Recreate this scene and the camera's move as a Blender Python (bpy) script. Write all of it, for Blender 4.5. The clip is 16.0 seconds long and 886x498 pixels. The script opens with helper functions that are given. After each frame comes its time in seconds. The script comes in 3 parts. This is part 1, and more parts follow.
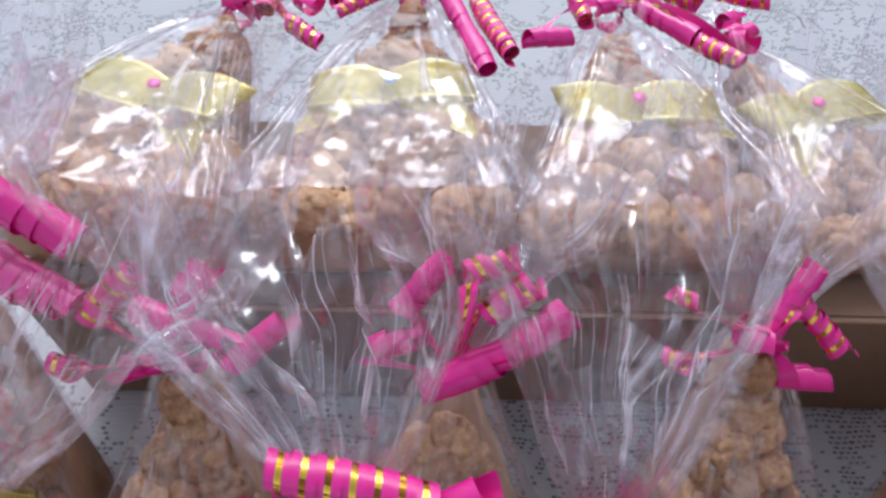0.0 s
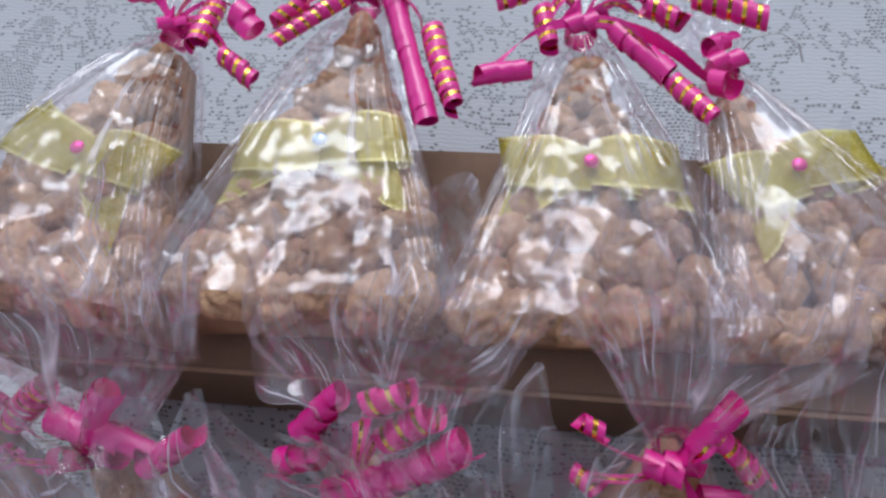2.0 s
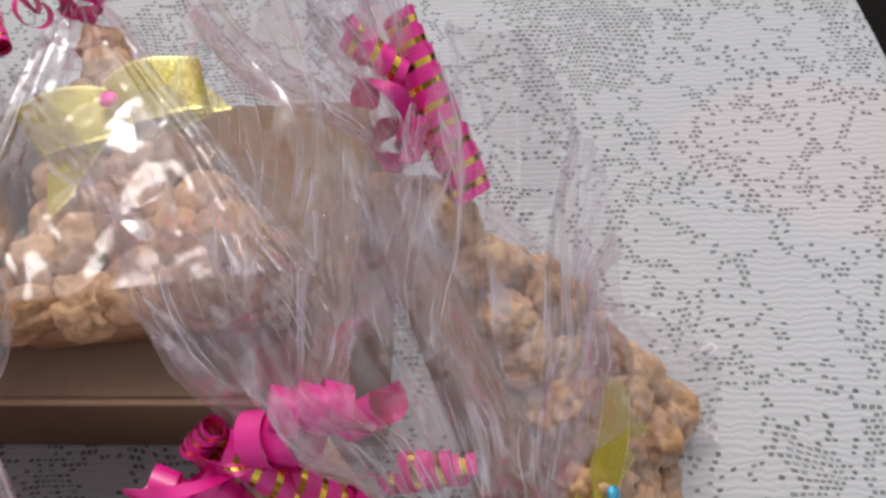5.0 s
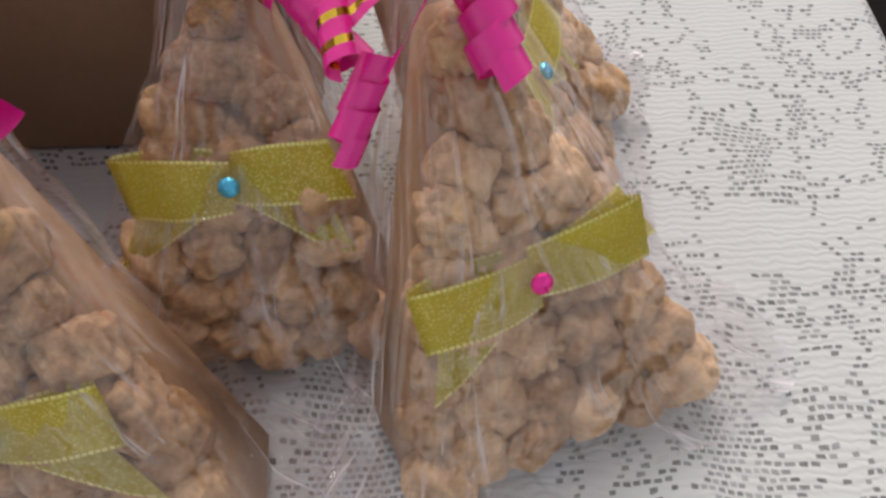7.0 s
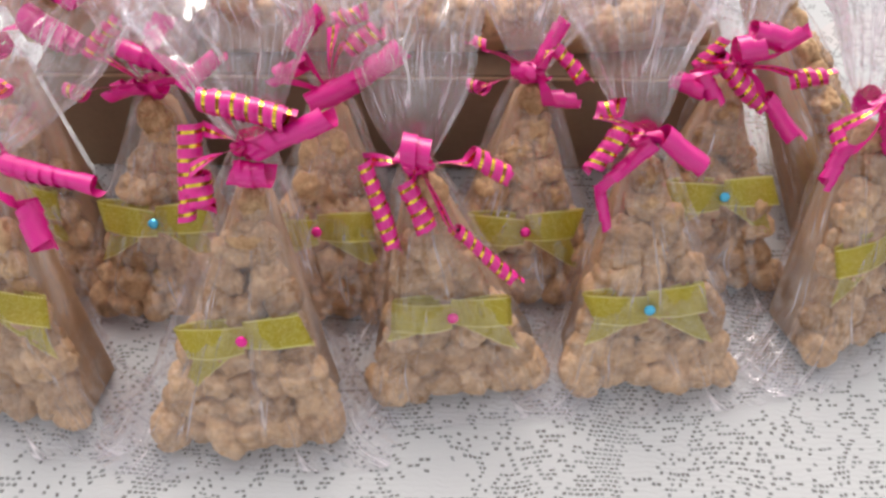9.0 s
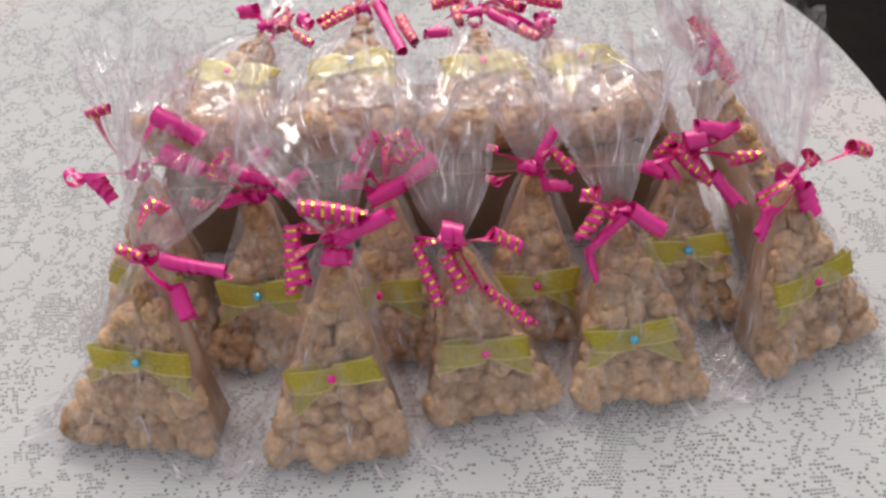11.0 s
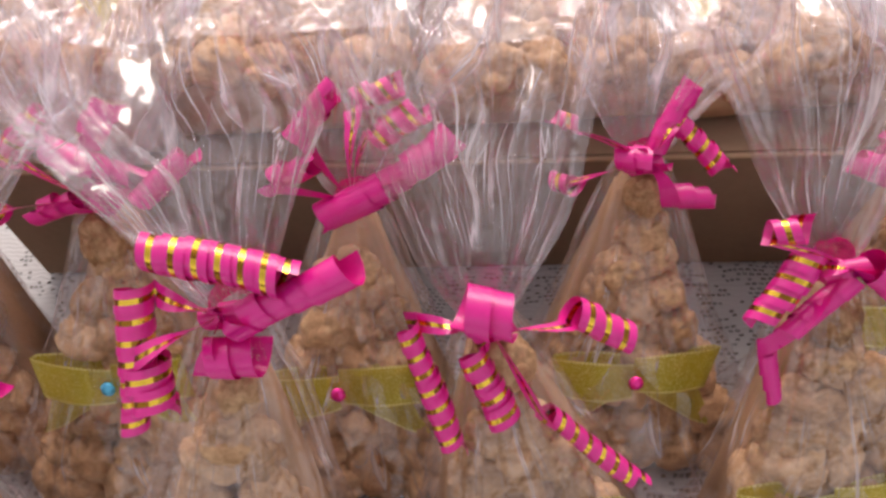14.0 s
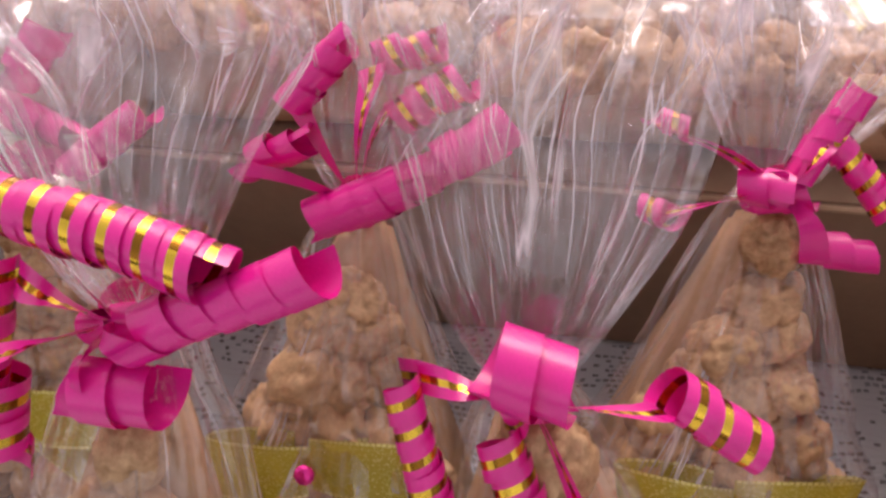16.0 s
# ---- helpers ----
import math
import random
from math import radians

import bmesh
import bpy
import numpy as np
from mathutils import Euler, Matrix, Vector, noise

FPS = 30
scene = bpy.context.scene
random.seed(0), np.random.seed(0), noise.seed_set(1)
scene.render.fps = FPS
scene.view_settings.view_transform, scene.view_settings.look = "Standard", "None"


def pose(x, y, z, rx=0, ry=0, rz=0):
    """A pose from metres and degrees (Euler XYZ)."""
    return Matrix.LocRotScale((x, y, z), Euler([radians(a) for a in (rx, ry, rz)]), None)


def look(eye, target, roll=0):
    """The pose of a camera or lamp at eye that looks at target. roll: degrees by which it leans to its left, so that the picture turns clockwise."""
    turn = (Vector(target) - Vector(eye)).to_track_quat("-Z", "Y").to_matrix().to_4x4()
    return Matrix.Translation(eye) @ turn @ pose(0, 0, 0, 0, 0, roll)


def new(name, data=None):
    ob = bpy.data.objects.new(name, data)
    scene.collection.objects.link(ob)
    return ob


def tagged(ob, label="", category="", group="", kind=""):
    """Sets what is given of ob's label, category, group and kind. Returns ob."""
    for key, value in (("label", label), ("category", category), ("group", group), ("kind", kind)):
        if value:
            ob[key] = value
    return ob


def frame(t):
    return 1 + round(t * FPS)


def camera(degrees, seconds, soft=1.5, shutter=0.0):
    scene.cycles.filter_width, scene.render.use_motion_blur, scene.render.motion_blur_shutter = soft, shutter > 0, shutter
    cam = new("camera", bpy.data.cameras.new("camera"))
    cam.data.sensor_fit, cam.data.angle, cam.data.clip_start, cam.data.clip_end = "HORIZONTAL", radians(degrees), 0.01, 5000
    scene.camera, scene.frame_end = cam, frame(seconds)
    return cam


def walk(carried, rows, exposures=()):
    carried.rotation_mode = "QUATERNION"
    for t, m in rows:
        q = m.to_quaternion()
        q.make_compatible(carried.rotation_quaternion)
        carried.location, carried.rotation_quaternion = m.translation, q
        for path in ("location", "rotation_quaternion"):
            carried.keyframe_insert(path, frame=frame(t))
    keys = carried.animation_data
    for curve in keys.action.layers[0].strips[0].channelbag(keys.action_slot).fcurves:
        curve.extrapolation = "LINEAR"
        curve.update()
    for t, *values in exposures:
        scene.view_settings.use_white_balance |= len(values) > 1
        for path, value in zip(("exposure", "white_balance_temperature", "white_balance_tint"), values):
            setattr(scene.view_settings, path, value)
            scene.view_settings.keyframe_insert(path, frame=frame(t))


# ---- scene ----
cam = camera(61.7, 16.0, soft=2.8)
PATH = [
    (0, (0.184, 0.193, 0.321), (0.13, 1.414, -1.263), -0.9),
    (0.5, (0.167, 0.221, 0.345), (0.001, 1.409, -1.256), -2.3),
    (1, (0.169, 0.242, 0.352), (0.003, 1.319, -1.325), -0.9),
    (1.5, (0.191, 0.255, 0.353), (0.002, 1.185, -1.408), -3.9),
    (2, (0.235, 0.281, 0.357), (-0.009, 1.097, -1.452), -12.2),
    (2.5, (0.295, 0.3, 0.346), (0.076, 1.127, -1.462), -13.2),
    (3, (0.336, 0.315, 0.332), (0.138, 1.127, -1.485), -14.0),
    (3.5, (0.373, 0.327, 0.324), (0.194, 1.127, -1.5), -15.2),
    (3.7, (0.389, 0.332, 0.321), (0.208, 1.122, -1.507), -15.8),
    (5.8, (0.458, 0.242, 0.255), (0.308, 1.272, -1.453), -6.7),
    (6, (0.46, 0.225, 0.247), (0.328, 1.3, -1.435), -5.6),
    (6.5, (0.462, 0.193, 0.224), (0.367, 1.281, -1.451), -6.0),
    (7, (0.444, 0.164, 0.207), (0.435, 1.265, -1.462), -2.2),
    (7.5, (0.427, 0.147, 0.213), (0.465, 1.244, -1.459), -0.0),
    (7.7, (0.403, 0.13, 0.227), (0.417, 1.256, -1.426), -1.7),
    (8, (0.369, 0.105, 0.265), (0.338, 1.232, -1.387), -3.1),
    (8.5, (0.301, 0.076, 0.297), (0.247, 1.218, -1.345), -2.7),
    (9, (0.245, 0.035, 0.366), (0.215, 1.171, -1.28), -0.5),
    (9.5, (0.232, -0.019, 0.427), (0.165, 1.19, -1.165), -2.5),
    (10, (0.248, -0.038, 0.454), (0.216, 1.131, -1.169), -3.5),
    (10.2, (0.249, -0.052, 0.47), (0.168, 1.169, -1.112), -5.7),
    (12.3, (0.233, 0.039, 0.415), (0.13, 1.314, -1.122), -6.4),
    (12.5, (0.233, 0.055, 0.399), (0.145, 1.288, -1.173), -6.7),
    (13, (0.236, 0.083, 0.37), (0.161, 1.291, -1.222), -5.5),
    (13.5, (0.23, 0.123, 0.339), (0.137, 1.314, -1.265), -5.9),
    (14, (0.226, 0.149, 0.303), (0.126, 1.298, -1.331), -5.1),
    (14.5, (0.227, 0.163, 0.294), (0.065, 1.312, -1.335), -4.3),
    (15, (0.233, 0.176, 0.28), (0.018, 1.329, -1.341), -4.0),
    (15.5, (0.227, 0.176, 0.252), (0.016, 1.34, -1.36), -1.6),
    (16, (0.226, 0.183, 0.233), (-0.013, 1.5, -1.253), -2.3),
]
EXPOSURES = [(0.0, 0.43, 5700, 12), (1.0, 0.1, 5500, 13), (2.5, -0.07, 5700, 11), (3.7, 0.06, 6200, 12), (5.8, 0.28, 6600, 13), (7.5, 0.57, 6850, 10), (9.0, 0.85, 6800, 11), (9.5, 0.87, 6800, 11), (10.2, 0.62, 6800, 11), (12.3, 0.34, 6950, 15), (13.0, 0.42, 7050, 18), (14.5, 0.72, 7150, 21), (16.0, 0.72, 7150, 24)]
walk(cam, [(t, look(eye, target, roll)) for t, eye, target, roll in PATH], EXPOSURES)
scene.cycles.transparent_max_bounces = 40

# ---- world and light: open sky all round, soft sun from the far side ----
SUN_UP, SUN_ROUND = 52.0, -4.0
world = bpy.data.worlds.new("sky")
scene.world = world
world.use_nodes = True
wn, wl = world.node_tree.nodes, world.node_tree.links
sky = wn.new("ShaderNodeTexSky")
sky.sky_type, sky.sun_disc = "NISHITA", False
sky.sun_elevation, sky.sun_rotation = radians(SUN_UP), radians(SUN_ROUND)
sky.air_density, sky.dust_density, sky.ozone_density = 1.0, 3.0, 1.0
pale = wn.new("ShaderNodeHueSaturation")
pale.inputs["Saturation"].default_value = 0.3
wl.new(sky.outputs[0], pale.inputs["Color"])
wl.new(pale.outputs[0], wn["Background"].inputs[0])
wn["Background"].inputs[1].default_value = 0.15
sun_data = bpy.data.lights.new("sun", "SUN")
sun_data.energy, sun_data.angle, sun_data.color = 0.75, radians(31.0), (1.0, 0.96, 0.9)
sun = new("sun", sun_data)
sun.matrix_world = look((0.0, 0.0, 3.0), (-math.sin(radians(SUN_ROUND)) * math.cos(radians(SUN_UP)), -math.cos(radians(SUN_ROUND)) * math.cos(radians(SUN_UP)), 3.0 - math.sin(radians(SUN_UP))))


# ---- materials ----
def material(name):
    m = bpy.data.materials.new(name)
    m.use_nodes = True
    return m, m.node_tree.nodes, m.node_tree.links, m.node_tree.nodes["Principled BSDF"]


def node(nodes, kind, **values):
    n = nodes.new(kind)
    for key, value in values.items():
        n.inputs[key].default_value = value
    return n


def maths(nodes, links, op, a, b=None):
    n = nodes.new("ShaderNodeMath")
    n.operation = op
    for i, v in enumerate((a, b)):
        if v is None:
            continue
        if isinstance(v, (int, float)):
            n.inputs[i].default_value = v
        else:
            links.new(v, n.inputs[i])
    return n.outputs[0]


def mixed(nodes, links, fac, a, b):
    n = nodes.new("ShaderNodeMix")
    n.data_type = "RGBA"
    for key, v in ((0, fac), (6, a), (7, b)):
        if isinstance(v, (int, float, tuple)):
            n.inputs[key].default_value = v
        else:
            links.new(v, n.inputs[key])
    return n.outputs[2]


def bumped(nodes, links, bsdf, height, strength, distance):
    b = node(nodes, "ShaderNodeBump", Strength=strength, Distance=distance)
    links.new(height, b.inputs["Height"])
    links.new(b.outputs[0], bsdf.inputs["Normal"])


def noisy(name, dark, light, scale, rough, bump=0.3, distance=0.001, fine=None, per_object=0.0, spec=0.5):
    """A matt surface in two colours, with stains at one scale and grain at another."""
    m, n, l, bsdf = material(name)
    co = n.new("ShaderNodeTexCoord").outputs["Object"]
    big = node(n, "ShaderNodeTexNoise", Scale=scale, Detail=4.0, Roughness=0.6)
    small = node(n, "ShaderNodeTexNoise", Scale=fine or scale * 7, Detail=3.0, Roughness=0.6)
    l.new(co, big.inputs["Vector"])
    l.new(co, small.inputs["Vector"])
    f = maths(n, l, "ADD", maths(n, l, "MULTIPLY", big.outputs["Fac"], 1.5), maths(n, l, "MULTIPLY", small.outputs["Fac"], 0.7))
    f = maths(n, l, "SUBTRACT", f, 0.6)
    if per_object:
        info = n.new("ShaderNodeObjectInfo").outputs["Random"]
        f = maths(n, l, "ADD", f, maths(n, l, "MULTIPLY", maths(n, l, "SUBTRACT", info, 0.5), per_object))
    ramp = n.new("ShaderNodeClamp")
    l.new(f, ramp.inputs[0])
    l.new(mixed(n, l, ramp.outputs[0], (*dark, 1), (*light, 1)), bsdf.inputs["Base Color"])
    bsdf.inputs["Roughness"].default_value = rough
    bsdf.inputs["Specular IOR Level"].default_value = spec
    bumped(n, l, bsdf, small.outputs["Fac"], bump, distance)
    return m


POPCORN = noisy("caramel_popcorn", (0.27, 0.13, 0.05), (0.74, 0.48, 0.27), 1.3, 0.55, 0.4, 0.0012, 6.0, 0.6, 0.3)
SLAB = noisy("biscuit", (0.36, 0.20, 0.10), (0.52, 0.32, 0.18), 45, 0.6, 0.35, 0.0008, 600)
CARD = noisy("cardboard", (0.20, 0.12, 0.068), (0.28, 0.18, 0.11), 14, 0.8, 0.15, 0.0005, 240)
CARD_EDGE = noisy("cardboard_edge", (0.33, 0.21, 0.12), (0.46, 0.32, 0.2), 60, 0.85, 0.4, 0.0006, 500)
WOOD = noisy("brown_wood", (0.16, 0.145, 0.135), (0.30, 0.28, 0.26), 12, 0.5, 0.2, 0.001)
FLOOR = noisy("dark_floor", (0.005, 0.0045, 0.004), (0.012, 0.010, 0.009), 6, 0.9, spec=0.05)
WIRE = noisy("wire", (0.25, 0.24, 0.22), (0.4, 0.38, 0.35), 200, 0.35)


def lace():
    m, n, l, bsdf = material("lace_cloth")
    co = n.new("ShaderNodeTexCoord").outputs["Object"]
    wob = node(n, "ShaderNodeTexNoise", Scale=22.0, Detail=1.0)
    l.new(co, wob.inputs["Vector"])
    warp = n.new("ShaderNodeVectorMath")
    warp.operation = "MULTIPLY_ADD"
    l.new(wob.outputs["Color"], warp.inputs[0])
    warp.inputs[1].default_value = (0.016, 0.016, 0.0)
    l.new(co, warp.inputs[2])
    frizz = node(n, "ShaderNodeTexNoise", Scale=260.0, Detail=1.0)
    l.new(co, frizz.inputs["Vector"])
    loop = n.new("ShaderNodeVectorMath")
    loop.operation = "MULTIPLY_ADD"
    l.new(frizz.outputs["Color"], loop.inputs[0])
    loop.inputs[1].default_value = (0.0013, 0.0013, 0.0)
    l.new(warp.outputs[0], loop.inputs[2])
    # every other row of openings stands half a mesh aside
    flat = n.new("ShaderNodeSeparateXYZ")
    l.new(loop.outputs[0], flat.inputs[0])
    odd = maths(n, l, "FRACT", maths(n, l, "MULTIPLY", maths(n, l, "FLOOR", maths(n, l, "DIVIDE", flat.outputs[1], 0.0024)), 0.5))
    woven = n.new("ShaderNodeCombineXYZ")
    l.new(maths(n, l, "ADD", flat.outputs[0], maths(n, l, "MULTIPLY", odd, 0.0027)), woven.inputs[0])
    l.new(flat.outputs[1], woven.inputs[1])
    cell = n.new("ShaderNodeVectorMath")
    cell.operation = "SNAP"
    l.new(woven.outputs[0], cell.inputs[0])
    cell.inputs[1].default_value = (0.0027, 0.0024, 1.0)
    sep = n.new("ShaderNodeSeparateXYZ")
    l.new(woven.outputs[0], sep.inputs[0])
    fx = maths(n, l, "FRACT", maths(n, l, "DIVIDE", sep.outputs[0], 0.0027))
    fy = maths(n, l, "FRACT", maths(n, l, "DIVIDE", sep.outputs[1], 0.0024))
    hole = maths(n, l, "MULTIPLY", maths(n, l, "GREATER_THAN", fx, 0.28), maths(n, l, "GREATER_THAN", fy, 0.42))
    lines = node(n, "ShaderNodeTexVoronoi", Scale=27.0)
    lines.feature = "DISTANCE_TO_EDGE"
    veins = node(n, "ShaderNodeTexNoise", Scale=17.0, Detail=2.4, Roughness=0.55)
    patch = node(n, "ShaderNodeTexNoise", Scale=1.0, Detail=1.5)
    pick = n.new("ShaderNodeTexWhiteNoise")
    for t in (lines, veins, pick):
        l.new(cell.outputs[0], t.inputs["Vector"])
    petal = n.new("ShaderNodeMapping")
    petal.inputs["Scale"].default_value = (22.0, 9.0, 1.0)
    petal.inputs["Rotation"].default_value = (0.0, 0.0, 0.5)
    l.new(cell.outputs[0], petal.inputs["Vector"])
    l.new(petal.outputs[0], patch.inputs["Vector"])
    near = maths(n, l, "LESS_THAN", maths(n, l, "ABSOLUTE", maths(n, l, "SUBTRACT", veins.outputs["Fac"], 0.5)), 0.014)
    near = maths(n, l, "MAXIMUM", near, maths(n, l, "LESS_THAN", lines.outputs["Distance"], 0.055))
    near = maths(n, l, "MULTIPLY", near, maths(n, l, "GREATER_THAN", pick.outputs["Value"], 0.42))
    net = maths(n, l, "MULTIPLY", maths(n, l, "GREATER_THAN", patch.outputs["Fac"], 0.60), maths(n, l, "GREATER_THAN", pick.outputs["Value"], 0.12))
    loose = node(n, "ShaderNodeTexNoise", Scale=26.0, Detail=1.0)
    l.new(cell.outputs[0], loose.inputs["Vector"])
    spray = maths(n, l, "MULTIPLY", maths(n, l, "GREATER_THAN", loose.outputs["Fac"], 0.5), maths(n, l, "GREATER_THAN", pick.outputs["Value"], 0.8))
    opened = maths(n, l, "MULTIPLY", hole, maths(n, l, "MAXIMUM", maths(n, l, "MAXIMUM", near, net), spray))
    rib = node(n, "ShaderNodeTexWave", Scale=110.0, Distortion=6.0, Detail=2.0)
    rib.inputs["Detail Scale"].default_value = 1.5
    rib.bands_direction = "Y"
    l.new(co, rib.inputs["Vector"])
    grime = node(n, "ShaderNodeTexNoise", Scale=5.0, Detail=3.0)
    l.new(co, grime.inputs["Vector"])
    base = mixed(n, l, grime.outputs["Fac"], (0.44, 0.44, 0.44, 1), (0.54, 0.54, 0.535, 1))
    blush = node(n, "ShaderNodeTexNoise", Scale=3.3, Detail=2.0)
    l.new(co, blush.inputs["Vector"])
    rosy = maths(n, l, "MULTIPLY", maths(n, l, "GREATER_THAN", blush.outputs["Fac"], 0.62), 0.35)
    base = mixed(n, l, rosy, base, (0.60, 0.50, 0.48, 1))
    l.new(base, bsdf.inputs["Base Color"])
    bsdf.inputs["Roughness"].default_value = 0.9
    bsdf.inputs["Specular IOR Level"].default_value = 0.12
    h = maths(n, l, "SUBTRACT", maths(n, l, "MULTIPLY", rib.outputs["Fac"], 0.6), opened)
    bumped(n, l, bsdf, h, 0.3, 0.001)
    gap = n.new("ShaderNodeBsdfTransparent")
    mix = n.new("ShaderNodeMixShader")
    l.new(maths(n, l, "MULTIPLY", opened, maths(n, l, "ADD", 0.26, maths(n, l, "MULTIPLY", pick.outputs["Value"], 0.5))), mix.inputs[0])
    l.new(bsdf.outputs[0], mix.inputs[1])
    l.new(gap.outputs[0], mix.inputs[2])
    l.new(mix.outputs[0], n["Material Output"].inputs[0])
    return m


def cellophane():
    m, n, l, bsdf = material("cellophane")
    tex = n.new("ShaderNodeTexCoord")
    crease = node(n, "ShaderNodeTexNoise", Scale=40.0, Detail=2.0, Roughness=0.55)
    l.new(tex.outputs["Object"], crease.inputs["Vector"])
    long = n.new("ShaderNodeMapping")
    long.inputs["Scale"].default_value = (14.0, 0.45, 1.0)
    bent = n.new("ShaderNodeVectorMath")
    bent.operation = "MULTIPLY_ADD"
    l.new(crease.outputs["Color"], bent.inputs[0])
    bent.inputs[1].default_value = (0.007, 0.012, 0.0)
    l.new(tex.outputs["UV"], bent.inputs[2])
    l.new(bent.outputs[0], long.inputs["Vector"])
    streak = node(n, "ShaderNodeTexNoise", Scale=1.0, Detail=2.0, Roughness=0.5)
    l.new(long.outputs[0], streak.inputs["Vector"])
    # flat facets between sharp creases: each cell tilts its own way
    tilts = []
    for size, warp in ((30.0, 0.03), (90.0, 0.008)):
        bend = n.new("ShaderNodeVectorMath")
        bend.operation = "MULTIPLY_ADD"
        l.new(crease.outputs["Color"], bend.inputs[0])
        bend.inputs[1].default_value = (warp, warp, warp)
        l.new(tex.outputs["Object"], bend.inputs[2])
        facet = node(n, "ShaderNodeTexVoronoi", Scale=size)
        l.new(bend.outputs[0], facet.inputs["Vector"])
        away, lean, dot = (n.new("ShaderNodeVectorMath") for _ in range(3))
        away.operation, lean.operation, dot.operation = "SUBTRACT", "SUBTRACT", "DOT_PRODUCT"
        l.new(bend.outputs[0], away.inputs[0])
        l.new(facet.outputs["Position"], away.inputs[1])
        l.new(facet.outputs["Color"], lean.inputs[0])
        lean.inputs[1].default_value = (0.5, 0.5, 0.5)
        l.new(away.outputs[0], dot.inputs[0])
        l.new(lean.outputs[0], dot.inputs[1])
        tilts.append(dot.outputs["Value"])
    tilt = maths(n, l, "ADD", maths(n, l, "MULTIPLY", tilts[0], 210.0), maths(n, l, "MULTIPLY", tilts[1], 80.0))
    sharp = maths(n, l, "ABSOLUTE", maths(n, l, "SUBTRACT", streak.outputs["Fac"], 0.5))
    h = maths(n, l, "ADD", tilt, maths(n, l, "MULTIPLY", sharp, 4.0))
    b = node(n, "ShaderNodeBump", Strength=0.9, Distance=0.0026)
    l.new(h, b.inputs["Height"])
    clear = node(n, "ShaderNodeBsdfTransparent", Color=(0.985, 0.97, 0.98, 1))
    gloss = node(n, "ShaderNodeBsdfGlossy", Color=(1, 1, 1, 1), Roughness=0.085)
    # pinkish milk: the ribbons' reflection in the film, put into its colour
    back = node(n, "ShaderNodeBsdfTranslucent", Color=(0.93, 0.86, 0.89, 1))
    face = node(n, "ShaderNodeBsdfDiffuse", Color=(0.93, 0.86, 0.89, 1))
    milky = n.new("ShaderNodeMixShader")
    l.new(back.outputs[0], milky.inputs[1])
    l.new(face.outputs[0], milky.inputs[2])
    fres = node(n, "ShaderNodeFresnel", IOR=1.5)
    l.new(b.outputs[0], gloss.inputs["Normal"])
    l.new(b.outputs[0], fres.inputs["Normal"])
    haze = n.new("ShaderNodeMixShader")
    thin = n.new("ShaderNodeMapping")
    thin.inputs["Scale"].default_value = (36.0, 0.6, 1.0)
    thin.inputs["Location"].default_value = (3.1, 7.7, 0.0)
    l.new(bent.outputs[0], thin.inputs["Vector"])
    hair = node(n, "ShaderNodeTexNoise", Scale=1.0, Detail=1.0, Roughness=0.5)
    l.new(thin.outputs[0], hair.inputs["Vector"])
    some = maths(n, l, "MAXIMUM", maths(n, l, "MULTIPLY", maths(n, l, "SUBTRACT", crease.outputs["Fac"], 0.38), 3.2), 0.0)

    def ridge(value, width, most):
        """A soft white line where the value crosses its middle: whitened crease and painted glint."""
        close = maths(n, l, "MAXIMUM", maths(n, l, "SUBTRACT", 1.0, maths(n, l, "DIVIDE", value, width)), 0.0)
        return maths(n, l, "MULTIPLY", maths(n, l, "MULTIPLY", close, close), most)

    # film highlights painted as milky lines, together with whitened creases
    glints = ridge(maths(n, l, "ABSOLUTE", maths(n, l, "SUBTRACT", hair.outputs["Fac"], 0.5)), 0.013, 1.0)
    line = maths(n, l, "MULTIPLY", maths(n, l, "MAXIMUM", ridge(sharp, 0.013, 1.0), glints), maths(n, l, "MINIMUM", some, 1.0))
    # the gathered film above the knot lies in more layers than the tight front
    across = n.new("ShaderNodeSeparateXYZ")
    l.new(tex.outputs["UV"], across.inputs[0])
    layers = maths(n, l, "ADD", 0.055, maths(n, l, "MULTIPLY", maths(n, l, "GREATER_THAN", across.outputs[1], 1.0), 0.065))
    fog = maths(n, l, "ADD", maths(n, l, "MULTIPLY", maths(n, l, "POWER", crease.outputs["Fac"], 2.0), layers), line)
    l.new(fog, haze.inputs[0])
    l.new(clear.outputs[0], haze.inputs[1])
    l.new(milky.outputs[0], haze.inputs[2])
    mix = n.new("ShaderNodeMixShader")
    l.new(maths(n, l, "MINIMUM", maths(n, l, "MULTIPLY", fres.outputs[0], 2.0), 0.15), mix.inputs[0])
    l.new(haze.outputs[0], mix.inputs[1])
    l.new(gloss.outputs[0], mix.inputs[2])
    l.new(mix.outputs[0], n["Material Output"].inputs[0])
    return m


